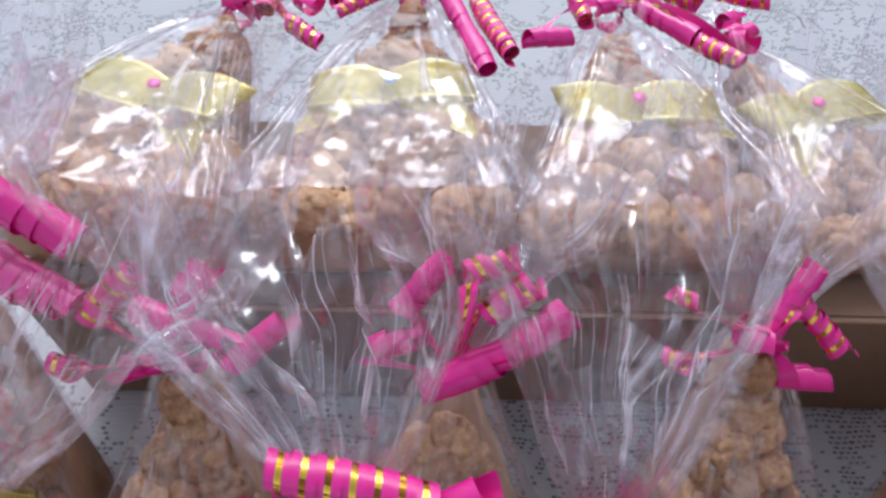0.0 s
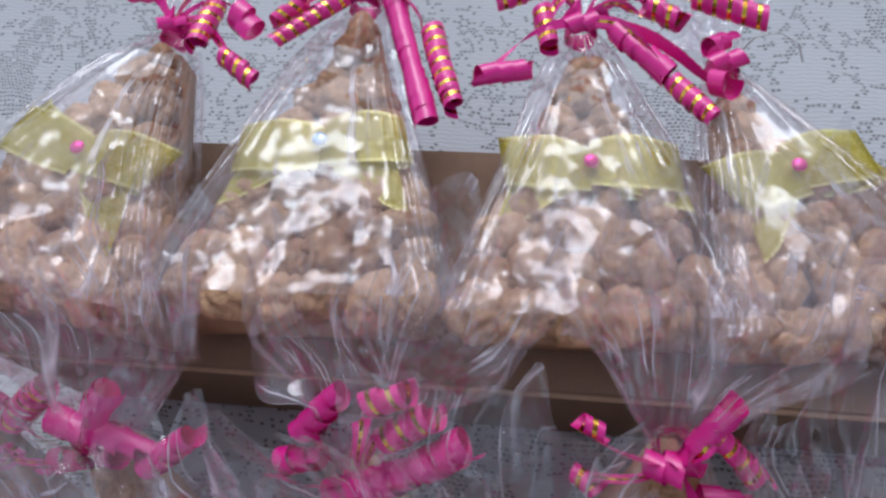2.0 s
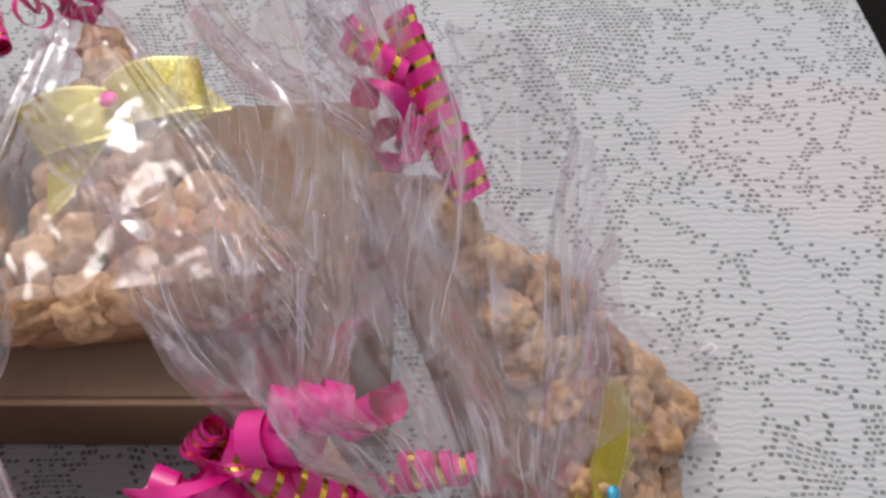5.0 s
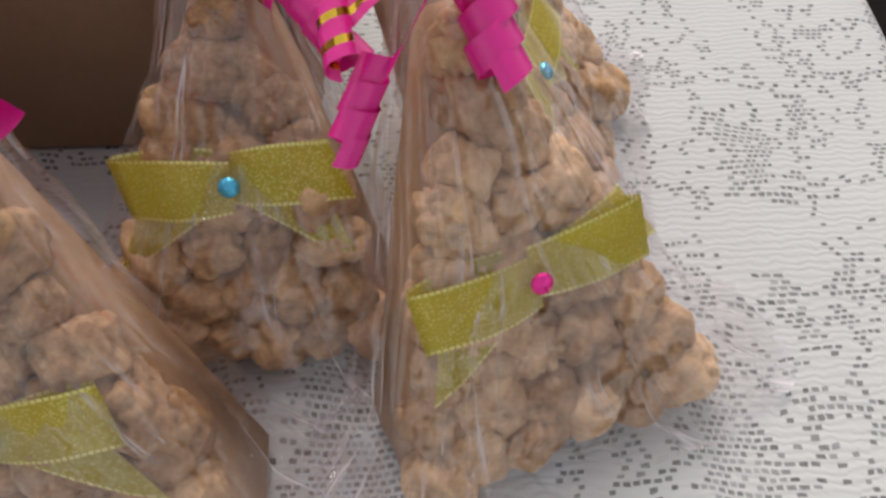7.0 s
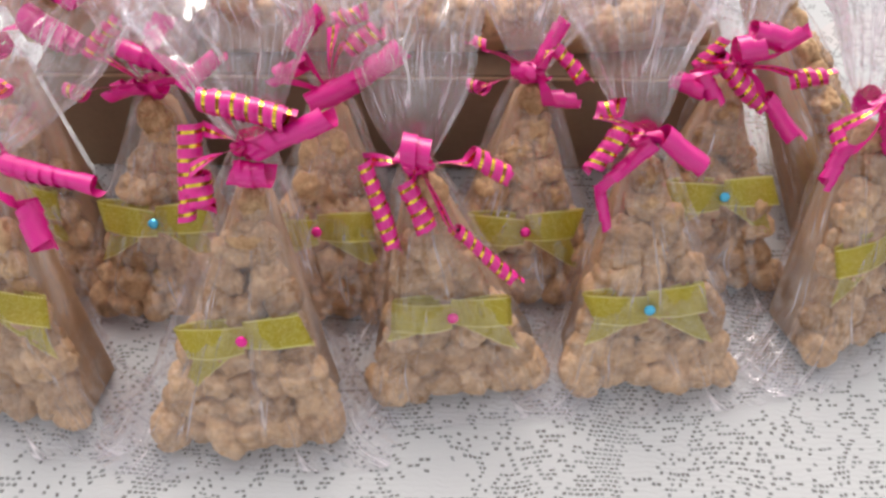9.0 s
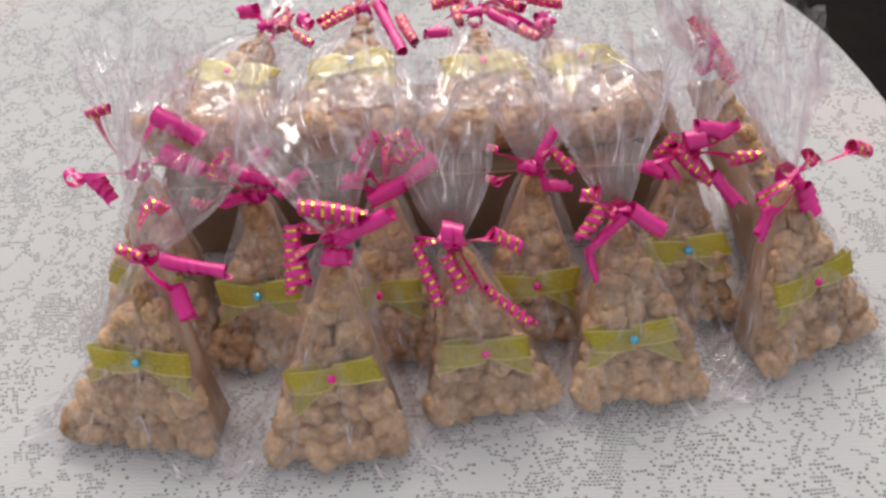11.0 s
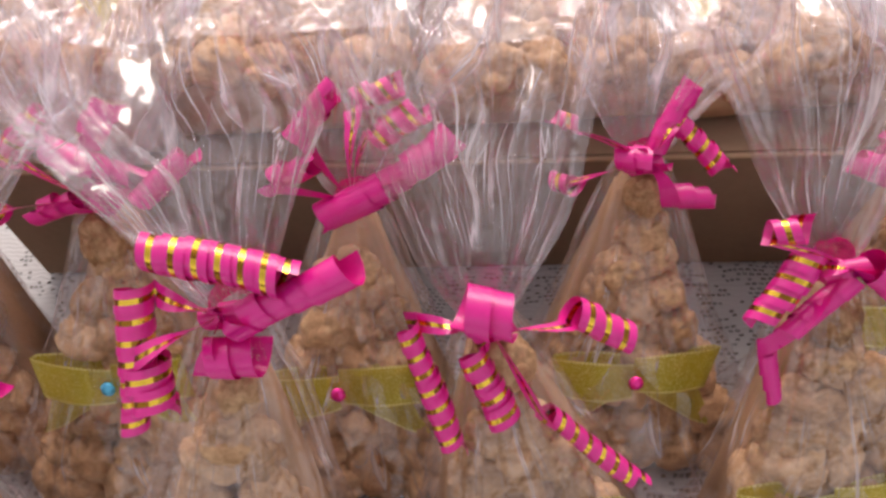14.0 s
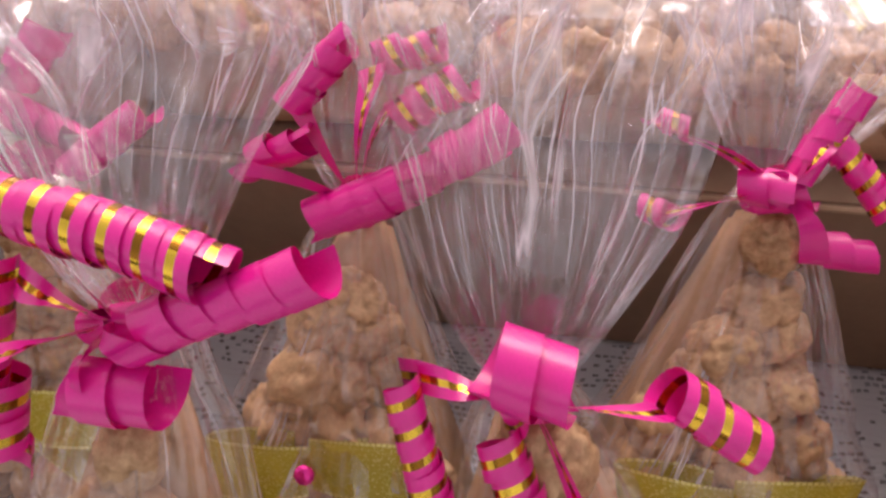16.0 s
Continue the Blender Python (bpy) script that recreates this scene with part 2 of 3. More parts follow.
def satin(name, striped):
    """Magenta curling ribbon; a gold foil line runs along the middle of one face."""
    m, n, l, bsdf = material(name)
    uv = n.new("ShaderNodeTexCoord").outputs["UV"]
    sep = n.new("ShaderNodeSeparateXYZ")
    l.new(uv, sep.inputs[0])
    grain = node(n, "ShaderNodeTexNoise", Scale=40.0, Detail=2.0)
    l.new(uv, grain.inputs["Vector"])
    pink = mixed(n, l, grain.outputs["Fac"], (0.66, 0.008, 0.21, 1), (0.88, 0.018, 0.32, 1))
    bsdf.inputs["Roughness"].default_value = 0.26
    bsdf.inputs["Specular IOR Level"].default_value = 0.7
    if striped:
        d = maths(n, l, "ABSOLUTE", maths(n, l, "SUBTRACT", sep.outputs[1], 0.5))
        gold = maths(n, l, "LESS_THAN", d, 0.125)
        # bright and bronze dashes: reflections on the curled foil, painted into its colour
        gleam = maths(n, l, "GREATER_THAN", maths(n, l, "FRACT", maths(n, l, "MULTIPLY", sep.outputs[0], 3.37)), 0.42)
        foil = mixed(n, l, gleam, (0.34, 0.15, 0.02, 1), (0.90, 0.58, 0.07, 1))
        l.new(mixed(n, l, gold, pink, foil), bsdf.inputs["Base Color"])
        l.new(gold, bsdf.inputs["Metallic"])
        l.new(maths(n, l, "SUBTRACT", 0.3, maths(n, l, "MULTIPLY", gold, 0.12)), bsdf.inputs["Roughness"])
    else:
        l.new(pink, bsdf.inputs["Base Color"])
    lines = node(n, "ShaderNodeTexWave", Scale=9.0, Distortion=0.3)
    lines.bands_direction = "Y"
    l.new(uv, lines.inputs["Vector"])
    bumped(n, l, bsdf, lines.outputs["Fac"], 0.08, 0.0004)
    return m


def glitter():
    """Yellow-green organza with bright metal thread along both edges."""
    m, n, l, bsdf = material("glitter_organza")
    uv = n.new("ShaderNodeTexCoord").outputs["UV"]
    co = n.new("ShaderNodeTexCoord").outputs["Object"]
    sep = n.new("ShaderNodeSeparateXYZ")
    l.new(uv, sep.inputs[0])
    fleck = node(n, "ShaderNodeTexVoronoi", Scale=2600.0)
    l.new(co, fleck.inputs["Vector"])
    big = node(n, "ShaderNodeTexNoise", Scale=60.0, Detail=2.0)
    l.new(co, big.inputs["Vector"])
    col = mixed(n, l, big.outputs["Fac"], (0.44, 0.34, 0.012, 1), (0.68, 0.57, 0.05, 1))
    sepc = n.new("ShaderNodeSeparateColor")
    l.new(fleck.outputs["Color"], sepc.inputs[0])
    spark = maths(n, l, "GREATER_THAN", sepc.outputs[0], 0.8)
    edge = maths(n, l, "GREATER_THAN", maths(n, l, "ABSOLUTE", maths(n, l, "SUBTRACT", sep.outputs[1], 0.5)), 0.445)
    dash = maths(n, l, "GREATER_THAN", maths(n, l, "FRACT", maths(n, l, "MULTIPLY", sep.outputs[0], 18.0)), 0.25)
    edge = maths(n, l, "MULTIPLY", edge, dash)
    col = mixed(n, l, maths(n, l, "MAXIMUM", maths(n, l, "MULTIPLY", spark, 0.55), edge), col, (0.95, 0.88, 0.35, 1))
    l.new(col, bsdf.inputs["Base Color"])
    l.new(maths(n, l, "MULTIPLY", maths(n, l, "MAXIMUM", spark, edge), 0.8), bsdf.inputs["Metallic"])
    bsdf.inputs["Roughness"].default_value = 0.38
    bumped(n, l, bsdf, sepc.outputs[1], 0.5, 0.0005)
    sheer = n.new("ShaderNodeBsdfTranslucent")
    l.new(col, sheer.inputs["Color"])
    clear = n.new("ShaderNodeBsdfTransparent")
    mix = n.new("ShaderNodeMixShader")
    mix.inputs[0].default_value = 0.25
    l.new(bsdf.outputs[0], mix.inputs[1])
    l.new(sheer.outputs[0], mix.inputs[2])
    top = n.new("ShaderNodeMixShader")
    top.inputs[0].default_value = 0.22
    l.new(mix.outputs[0], top.inputs[1])
    l.new(clear.outputs[0], top.inputs[2])
    l.new(top.outputs[0], n["Material Output"].inputs[0])
    return m


def jewel(name, colour):
    m, n, l, bsdf = material(name)
    info = n.new("ShaderNodeNewGeometry")
    l.new(mixed(n, l, info.outputs["Random Per Island"], (*colour, 1), (*[c * 1.15 for c in colour], 1)), bsdf.inputs["Base Color"])
    bsdf.inputs["Roughness"].default_value = 0.16
    bsdf.inputs["Metallic"].default_value = 0.55
    return m


LACE, FILM = lace(), cellophane()
STRIPED, PLAIN = satin("striped_satin", True), satin("plain_satin", False)
GLITTER = glitter()
GEMS = {"pink": jewel("pink_stone", (0.75, 0.03, 0.27)), "blue": jewel("blue_stone", (0.08, 0.42, 0.62)), "pale": jewel("pale_blue_stone", (0.42, 0.56, 0.8))}


# ---- building ----
def mesh_of(bm, mat, smooth=True):
    me = bpy.data.meshes.new("mesh")
    bm.to_mesh(me)
    bm.free()
    me.materials.append(mat)
    if smooth:
        me.polygons.foreach_set("use_smooth", [True] * len(me.polygons))
    return me


def part(name, bm, mat, parent, label="", smooth=True):
    ob = new(name, mesh_of(bm, mat, smooth))
    ob.parent = parent
    return tagged(ob, label) if label else ob


def setting(name, bm, mat, label, smooth=False):
    return tagged(new(name, mesh_of(bm, mat, smooth)), label, name.split("_")[0], kind="structure")


def block(lo, hi, bevel=0.0):
    bm = bmesh.new()
    bmesh.ops.create_cube(bm, size=1.0)
    for v in bm.verts:
        v.co = [lo[i] + (v.co[i] + 0.5) * (hi[i] - lo[i]) for i in range(3)]
    if bevel:
        bmesh.ops.bevel(bm, geom=bm.edges[:], offset=bevel, segments=2, affect="EDGES")
    return bm


def strip(bm, rails, along):
    """A band between pairs of points, with u along it and v across it."""
    uv = bm.loops.layers.uv.verify()
    pairs = [(bm.verts.new(a), bm.verts.new(b)) for a, b in rails]
    for (a, b), (c, d), s, t in zip(pairs, pairs[1:], along, along[1:]):
        face = bm.faces.new((a, b, d, c))
        for loop, w in zip(face.loops, ((s, 0.0), (s, 1.0), (t, 1.0), (t, 0.0))):
            loop[uv].uv = w


# ---- large structure ----
def outline(n=200):
    """The table's outline: straight sides with wide round corners at the far side."""
    pts = []
    for i in range(n):
        a = 2 * math.pi * i / n
        c, s = math.cos(a), math.sin(a)
        far = s > 0
        p = 2.6 if far else 8.0
        k = (abs(c) ** p + abs(s) ** p) ** (-1 / p)
        pts.append(Vector((0.0 + 0.628 * c * k, 0.40 + (0.52 if far else 0.95) * s * k, 0)))
    return pts


def build_cloth():
    bm, edge = bmesh.new(), outline()
    rings = [(i / 60.0) ** 0.8 for i in range(1, 61)]
    rows, mid = [], Vector((0.0, 0.40, 0))
    for k in rings:
        row = []
        for p in edge:
            q = mid + (p - mid) * k
            q.z = 0.0007 * noise.noise(q * 26) + 0.0012 * noise.noise(q * 7 + Vector((3, 1, 0))) - 0.0022 - max(0.0, k - 0.985) * 0.25
            row.append(bm.verts.new(q))
        rows.append(row)
    for j, (out, drop) in enumerate(((0.006, 0.012), (0.012, 0.05), (0.02, 0.12), (0.028, 0.22))):
        row = []
        for i, p in enumerate(edge):
            d = (p - mid).normalized()
            q = p + d * (out + 0.012 * drop / 0.2 * math.sin(i * 0.55))
            q.z = -drop
            row.append(bm.verts.new(q))
        rows.append(row)
    centre = bm.verts.new((0, 0.40, -0.002))
    n = len(edge)
    for i in range(n):
        bm.faces.new((centre, rows[0][i], rows[0][(i + 1) % n]))
        for a, b in zip(rows, rows[1:]):
            bm.faces.new((a[i], b[i], b[(i + 1) % n], a[(i + 1) % n]))
    ob = new("tablecloth", mesh_of(bm, LACE))
    tagged(ob, "white lace tablecloth with openwork flower pattern, spread over the table", "tablecloth")


def build_table():
    table = tagged(new("table"), "dark wooden table under a white lace tablecloth", "table")
    table.location = (0, 0.40, -0.75)
    bm, edge = bmesh.new(), outline(120)
    top = [bm.verts.new(((p.x) * 0.985, (p.y - 0.4) * 0.985, 0.744)) for p in edge]
    face = bm.faces.new(top)
    low = bmesh.ops.extrude_face_region(bm, geom=[face])
    for v in low["geom"]:
        if isinstance(v, bmesh.types.BMVert):
            v.co.z -= 0.028
    bmesh.ops.recalc_face_normals(bm, faces=bm.faces)
    part("tabletop", bm, WOOD, table, smooth=False)
    for x in (-0.5, 0.5):
        for y in (-0.8, 0.33):
            part("leg", block((x - 0.03, y - 0.03, 0), (x + 0.03, y + 0.03, 0.716), 0.004), WOOD, table, smooth=False)


def build_ground():
    bm = bmesh.new()
    bmesh.ops.create_grid(bm, x_segments=24, y_segments=24, size=300)
    for v in bm.verts:
        v.co.z = -0.75
    setting("floor", bm, FLOOR, "dark ground under and round the table")


# ---- the box ----
BOX = (0.008, 0.398, 0.351, 0.452, 0.081)  # x, x, y, y, top


def build_box():
    x0, x1, y0, y1, h = BOX
    box = tagged(new("cardboard_box"), "closed brown cardboard box, turned over as a stand for four bags", "box")
    box.location = ((x0 + x1) / 2, (y0 + y1) / 2, 0)
    a, b, t = (x1 - x0) / 2, (y1 - y0) / 2, 0.003
    part("front_panel", block((-a, -b, 0), (a, -b + t, h - t), 0.0008), CARD, box, smooth=False)
    part("back_panel", block((-a, b - t, 0), (a, b, h - t), 0.0008), CARD, box, smooth=False)
    for s in (-1, 1):
        part("side_panel", block((s * a - (t if s > 0 else 0), -b + t, 0), (s * a + (t if s < 0 else 0), b - t, h - t), 0.0008), CARD, box, smooth=False)
    part("top_panel", block((-a - 0.001, -b - 0.002, h - t), (a + 0.001, b + 0.001, h), 0.0009), CARD, box, smooth=False)
    part("top_fold", block((-a - 0.001, -b - 0.0035, h - 0.0024), (a + 0.001, -b - 0.002, h - 0.0006), 0.0004), CARD_EDGE, box, "lighter front fold", smooth=False)


build_cloth()
build_table()
build_ground()
build_box()


# ---- one bag and all in it ----
def puff_meshes(count=10):
    """Knobbly clusters: lobes, deep creases and fan-like ridges; flat side to the slab."""
    made = []
    for k in range(count):
        bm = bmesh.new()
        bmesh.ops.create_icosphere(bm, subdivisions=4, radius=1.0)
        off = Vector((k * 7.3, k * 3.1, k * 5.7))
        pole = Vector((math.sin(k * 2.1), -0.7, math.cos(k * 2.1))).normalized()
        side = pole.orthogonal().normalized()
        up = pole.cross(side)
        for v in bm.verts:
            d = v.co.normalized()
            size = 0.94 + 0.26 * noise.noise(d * 1.15 + off)
            size -= 0.26 * max(0.0, 0.13 - abs(noise.noise(d * 1.6 + off * 2))) / 0.13
            turn = math.atan2(d.dot(side), d.dot(up)) + 0.9 * noise.noise(d * 1.7 + off)
            fan = max(0.0, 1 - d.dot(pole) ** 2) ** 0.5
            size += (0.075 * abs(math.sin(7.5 * turn)) * fan if k % 5 else 0.0) + 0.07 * abs(noise.noise(d * 3.4 + off)) + 0.022 * noise.noise(d * 9.0 + off)
            v.co = d * size
        made.append(mesh_of(bm, POPCORN))
    return made


PUFFS = puff_meshes()


class Face:
    """The leaning front face of a bag: across, up the face and out of it, in metres."""

    def __init__(self, lean, shift, length):
        self.c, self.s, self.k = math.cos(radians(lean)), math.sin(radians(lean)), shift / length

    def __call__(self, u, v, w):
        return Vector((u + self.k * v, v * self.s - w * self.c, v * self.c + w * self.s))


def build_slab(bag, f, wide, length, thick, rng):
    bm = bmesh.new()
    ring = [(-wide / 2, 0.002), (wide / 2, 0.002), (0.006, length), (-0.006, length)]
    front = [bm.verts.new(f(u, v, 0)) for u, v in ring]
    back = [bm.verts.new(f(u, v, 0) + Vector((0, thick * (1 - 0.55 * v / length), 0))) for u, v in ring]
    for v in front[:2] + back[:2]:
        v.co.z = 0.001
    bm.faces.new(front)
    bm.faces.new(back[::-1])
    for i in range(4):
        j = (i + 1) % 4
        bm.faces.new((front[j], front[i], back[i], back[j]))
    bmesh.ops.recalc_face_normals(bm, faces=bm.faces)
    bmesh.ops.bevel(bm, geom=bm.edges[:], offset=0.0025, segments=2, affect="EDGES")
    bmesh.ops.subdivide_edges(bm, edges=[e for e in bm.edges if e.calc_length() > 0.02], cuts=5, use_grid_fill=True)
    for v in bm.verts:
        v.co += Vector((noise.noise(v.co * 70), noise.noise(v.co * 70 + Vector((9, 0, 0))), 0)) * 0.0012
    lean = math.atan2(f.s, f.c)
    slab = part("slab", bm, SLAB, bag, "smooth brown biscuit wedge", smooth=True)
    v = 0.008
    while v < length - 0.003:
        r = 0.0116 * (1 - 0.22 * v / length)
        half = wide / 2 * (1 - v / length) + 0.001
        count = max(1, round(2 * half / (r * 1.30)))
        for i in range(count):
            u = (0 if count == 1 else -half + r * 0.55 + (2 * half - r * 1.1) * i / (count - 1)) + rng.uniform(-0.0018, 0.0018)
            if count == 1 and v < length * 0.7:
                u = 0
            ob = new("popcorn_piece", PUFFS[rng.randrange(len(PUFFS))])
            size = r * rng.uniform(0.78, 1.08)
            place = f(u, v + rng.uniform(-0.0025, 0.0025), 0.0004 + rng.uniform(0, 0.0040))
            place.z = max(place.z, size * 0.7)
            turn = Matrix.Rotation(-lean, 3, "X") @ Euler((rng.uniform(-0.5, 0.5), rng.uniform(0, 6.3), rng.uniform(-0.5, 0.5))).to_matrix()
            ob.matrix_basis = Matrix.LocRotScale(place, turn.to_quaternion(), (size * rng.uniform(1.0, 1.3), size * 0.92, size * rng.uniform(0.9, 1.15)))
            ob.parent = slab
        v += r * 1.24
    return slab


def build_bow(bag, f, at_u, at_v, half, tilt, gem, rng, tails=((-1, -0.018), (1, -0.016))):
    """Two flat loops, two tails and a stone."""
    ct, st = math.cos(radians(tilt)), math.sin(radians(tilt))

    def g(u, v, w):
        return f(at_u + u * ct - v * st, at_v + u * st + v * ct, w)

    height = 0.0110 if f.s < 0.01 else 0.0085
    bow = None
    for side in (-1, 1):
        bm, rails, along = bmesh.new(), [], []
        droop, skew = rng.uniform(-0.0025, 0.003), rng.uniform(-0.004, 0.004)
        for i in range(15):
            t = i / 14
            if t < 0.6:
                u, w = t / 0.6 * half, 0.0125 + 0.0025 * math.sin(math.pi * t / 0.6) ** 0.8
            else:
                k = (t - 0.6) / 0.4
                u, w = half * (1 - 0.85 * k), 0.0110 - 0.002 * k
            h = height * (0.84 + 0.16 * min(1.0, u / half * 1.8)) * (1 + 0.05 * math.sin(9 * t))
            slope = droop * u / half + 0.0015 * math.sin(3.1 * t + side)
            bias = skew * (u / half) ** 3
            rails.append((g(side * (u + bias), -h + slope, w), g(side * (u - bias), h + slope, w + 0.001 * math.sin(7 * t))))
            along.append(t * 2)
        strip(bm, rails, along)
        ob = part("bow_loop", bm, GLITTER, bow or bag)
        bow = bow or ob
        if ob is bow:
            ob.name = "bow"
            tagged(ob, "yellow-green glitter organza bow")
    for side, down in tails:
        bm, rails, along = bmesh.new(), [], []
        for i in range(7):
            t = i / 6
            u, v = side * t * half * 0.95, down * t ** 1.1
            cut = 0.0038 if i == 6 else 0
            rails.append((g(u + side * cut, v - height * (0.55 + 0.5 * t), 0.0110 + 0.001 * math.sin(4 * t)), g(u - side * cut, v + height * (0.55 + 0.5 * t), 0.0112)))
            along.append(t)
        strip(bm, rails, along)
        part("bow_tail", bm, GLITTER, bow)
    bm = bmesh.new()
    bmesh.ops.create_icosphere(bm, subdivisions=2, radius=0.0029)
    spot = g(0, 0, 0.0165)
    n = (f(0, 0, 1) - f(0, 0, 0)).normalized()
    for v in bm.verts:
        out = v.co.dot(n)
        v.co = spot + v.co - n * out * 0.45
    part("stone", bm, GEMS[gem], bow, f"{gem if gem != 'pale' else 'pale blue'} faceted stone", smooth=False)


def build_film(bag, f, wide, thick, knot, fan, rng, flat):
    """The cellophane: a bag gathered at the neck, with a pleated fan above it."""
    fan_u, fan_v, fan_w, fan_half, fan_deep = fan
    n, seed = 150, Vector((rng.random() * 50, rng.random() * 50, rng.random() * 50))
    neck = f(*knot)
    top = f(knot[0] + fan_u, knot[1] + fan_v, knot[2] + fan_w)
    out = (top - neck).normalized()
    bm, rows = bmesh.new(), []
    uv = bm.loops.layers.uv.verify()
    steps = [i / 26 for i in range(27)] + [1 + i / 14 for i in range(1, 15)]
    waves = [(k, rng.uniform(0, 6.28), rng.uniform(0.5, 1.0)) for k in (3, 5, 8, 11, 16)]
    pleats = [(k, rng.uniform(0, 6.28), w) for k, w in ((13, 0.6), (21, 0.4))]
    ragged = [(k, rng.uniform(0, 6.28), rng.uniform(0.3, 1.0)) for k in (2, 3, 7, 13)]
    for s in steps:
        row = []
        if s <= 1:
            front = f(knot[0] * s, knot[1] * s, (0.0225 if flat else 0.0245) * (1 - s ** 5) + (knot[2] - 0.004) * s ** 5)
            rear = f(knot[0] * s, knot[1] * s, 0) + Vector((0, thick * (1 - 0.55 * s) + 0.003, 0))
            c = (front + rear) / 2
            c.z = neck.z * s
            c = c.lerp(neck, s ** 6)
            a = (wide / 2 + (0.0115 if flat else 0.016 + 0.016 * max(0.0, 1 - s / 0.16) ** 2)) * (1 - s) + 0.0045 * s
            b = (rear.y - front.y) / 2 * (1 - s ** 6) + 0.0040 * s ** 6
            square = 0.30 + 0.7 * s ** 4 if flat else 0.5 + 0.5 * s
            gather = max(0.0, (s - 0.3) / 0.7) ** 2
        else:
            k = s - 1
            c = neck.lerp(top, k)
            a = 0.0045 + (fan_half - 0.0045) * k ** 0.75
            b = 0.0040 + (fan_deep - 0.0040) * k ** 0.9
            square, gather = 1.0, 1.0
        for i in range(n):
            ang = 2 * math.pi * i / n
            ca, sa = math.cos(ang), math.sin(ang)
            x = math.copysign(abs(ca) ** square, ca) * a
            y = math.copysign(abs(sa) ** square, sa) * b
            wave = sum(w * math.sin(k * ang + p + 0.8 * math.sin(2.2 * s + p)) for k, p, w in waves) / 2.4
            if s <= 1:
                fold = gather * 0.26 * wave
                p = c + Vector((x, y, 0)) * (1 + fold)
                q = p * 48 + seed
                p += Vector((noise.noise(q), noise.noise(q + Vector((5, 0, 0))), 0)) * (0.0012 if flat else 0.0034) * (1 - 0.7 * s)
                ridge = abs(noise.noise(Vector((p.x * 95, p.z * 30, p.y * 95)) + seed))
                p += Vector((ca, sa, 0)) * (ridge - 0.2) * ((0.0009 if flat else 0.0040) * (1 - 0.6 * s) + 0.010 * max(0.0, 0.14 - s))
            else:
                k = s - 1
                crimp = sum(w * math.asin(math.sin(m * ang + h + 1.5 * k * math.sin(h + ang))) for m, h, w in pleats) / 1.57
                p = c + Vector((x * (1 + 0.12 * wave), y + wave * (0.0012 + 0.0065 * k) + crimp * (0.0016 + 0.0045 * k), 0))
                q = p * 30 + seed
                p += Vector((noise.noise(q), noise.noise(q + Vector((5, 0, 0))), noise.noise(q + Vector((0, 7, 0))))) * 0.014 * k
                p += out * k ** 3 * 0.010 * sum(w * math.sin(m * ang + h) for m, h, w in ragged)
            p.z = max(p.z, 0.0006)
            row.append(bm.verts.new(p))
        rows.append(row)
    for r, (a, b) in enumerate(zip(rows, rows[1:])):
        for i in range(n):
            j = (i + 1) % n
            face = bm.faces.new((a[i], a[j], b[j], b[i]))
            for loop, w in zip(face.loops, ((i, r), (i + 1, r), (i + 1, r + 1), (i, r + 1))):
                loop[uv].uv = (w[0] / n, w[1] / 26)
    film = part("cellophane", bm, FILM, bag, "clear crinkled cellophane gathered at the top")
    return film


def curl(bm, start, first, last, radius, width, rng):
    """A lead from the knot, then a helix of touching coils from first to last."""
    axis = last - first
    long = axis.length
    axis.normalize()
    e1 = axis.orthogonal().normalized()
    e2 = axis.cross(e1)
    turns = max(1.2, long / (width * 0.86))
    count = int(turns * 16)
    rails, along = [], []
    phase = rng.uniform(0, 6.28)
    entry = first + (e1 * math.cos(phase) + e2 * math.sin(phase)) * radius
    lift = Vector((0, -0.004, 0.006))
    if (entry - start).length > 0.004:
        for i in range(9):
            t = i / 9
            p = start.lerp(entry, t) + lift * math.sin(math.pi * t)
            across = (Vector((0, -0.4, 1)).lerp(axis, t)).normalized() * width * (0.28 + 0.22 * t)
            rails.append((p - across, p + across))
            along.append(t * 2)
    for i in range(count + 1):
        t = i / count
        a = phase + t * turns * 2 * math.pi
        r = radius * (1 + 0.05 * math.sin(1.3 * t * turns + phase) + 0.10 * math.sin(0.5 * t * turns + 2 * phase) - 0.10 * t)
        mid = first + axis * (t * long) + (e1 * math.cos(a) + e2 * math.sin(a)) * r
        mid += (e1 * math.sin(t * 3 + phase) + e2 * math.cos(t * 3)) * radius * 0.22
        flare = (e1 * math.cos(a) + e2 * math.sin(a)) * radius * 0.012
        rails.append((mid - axis * width / 2 - flare, mid + axis * width / 2 + flare))
        along.append(2 + t * turns)
    strip(bm, rails, along)


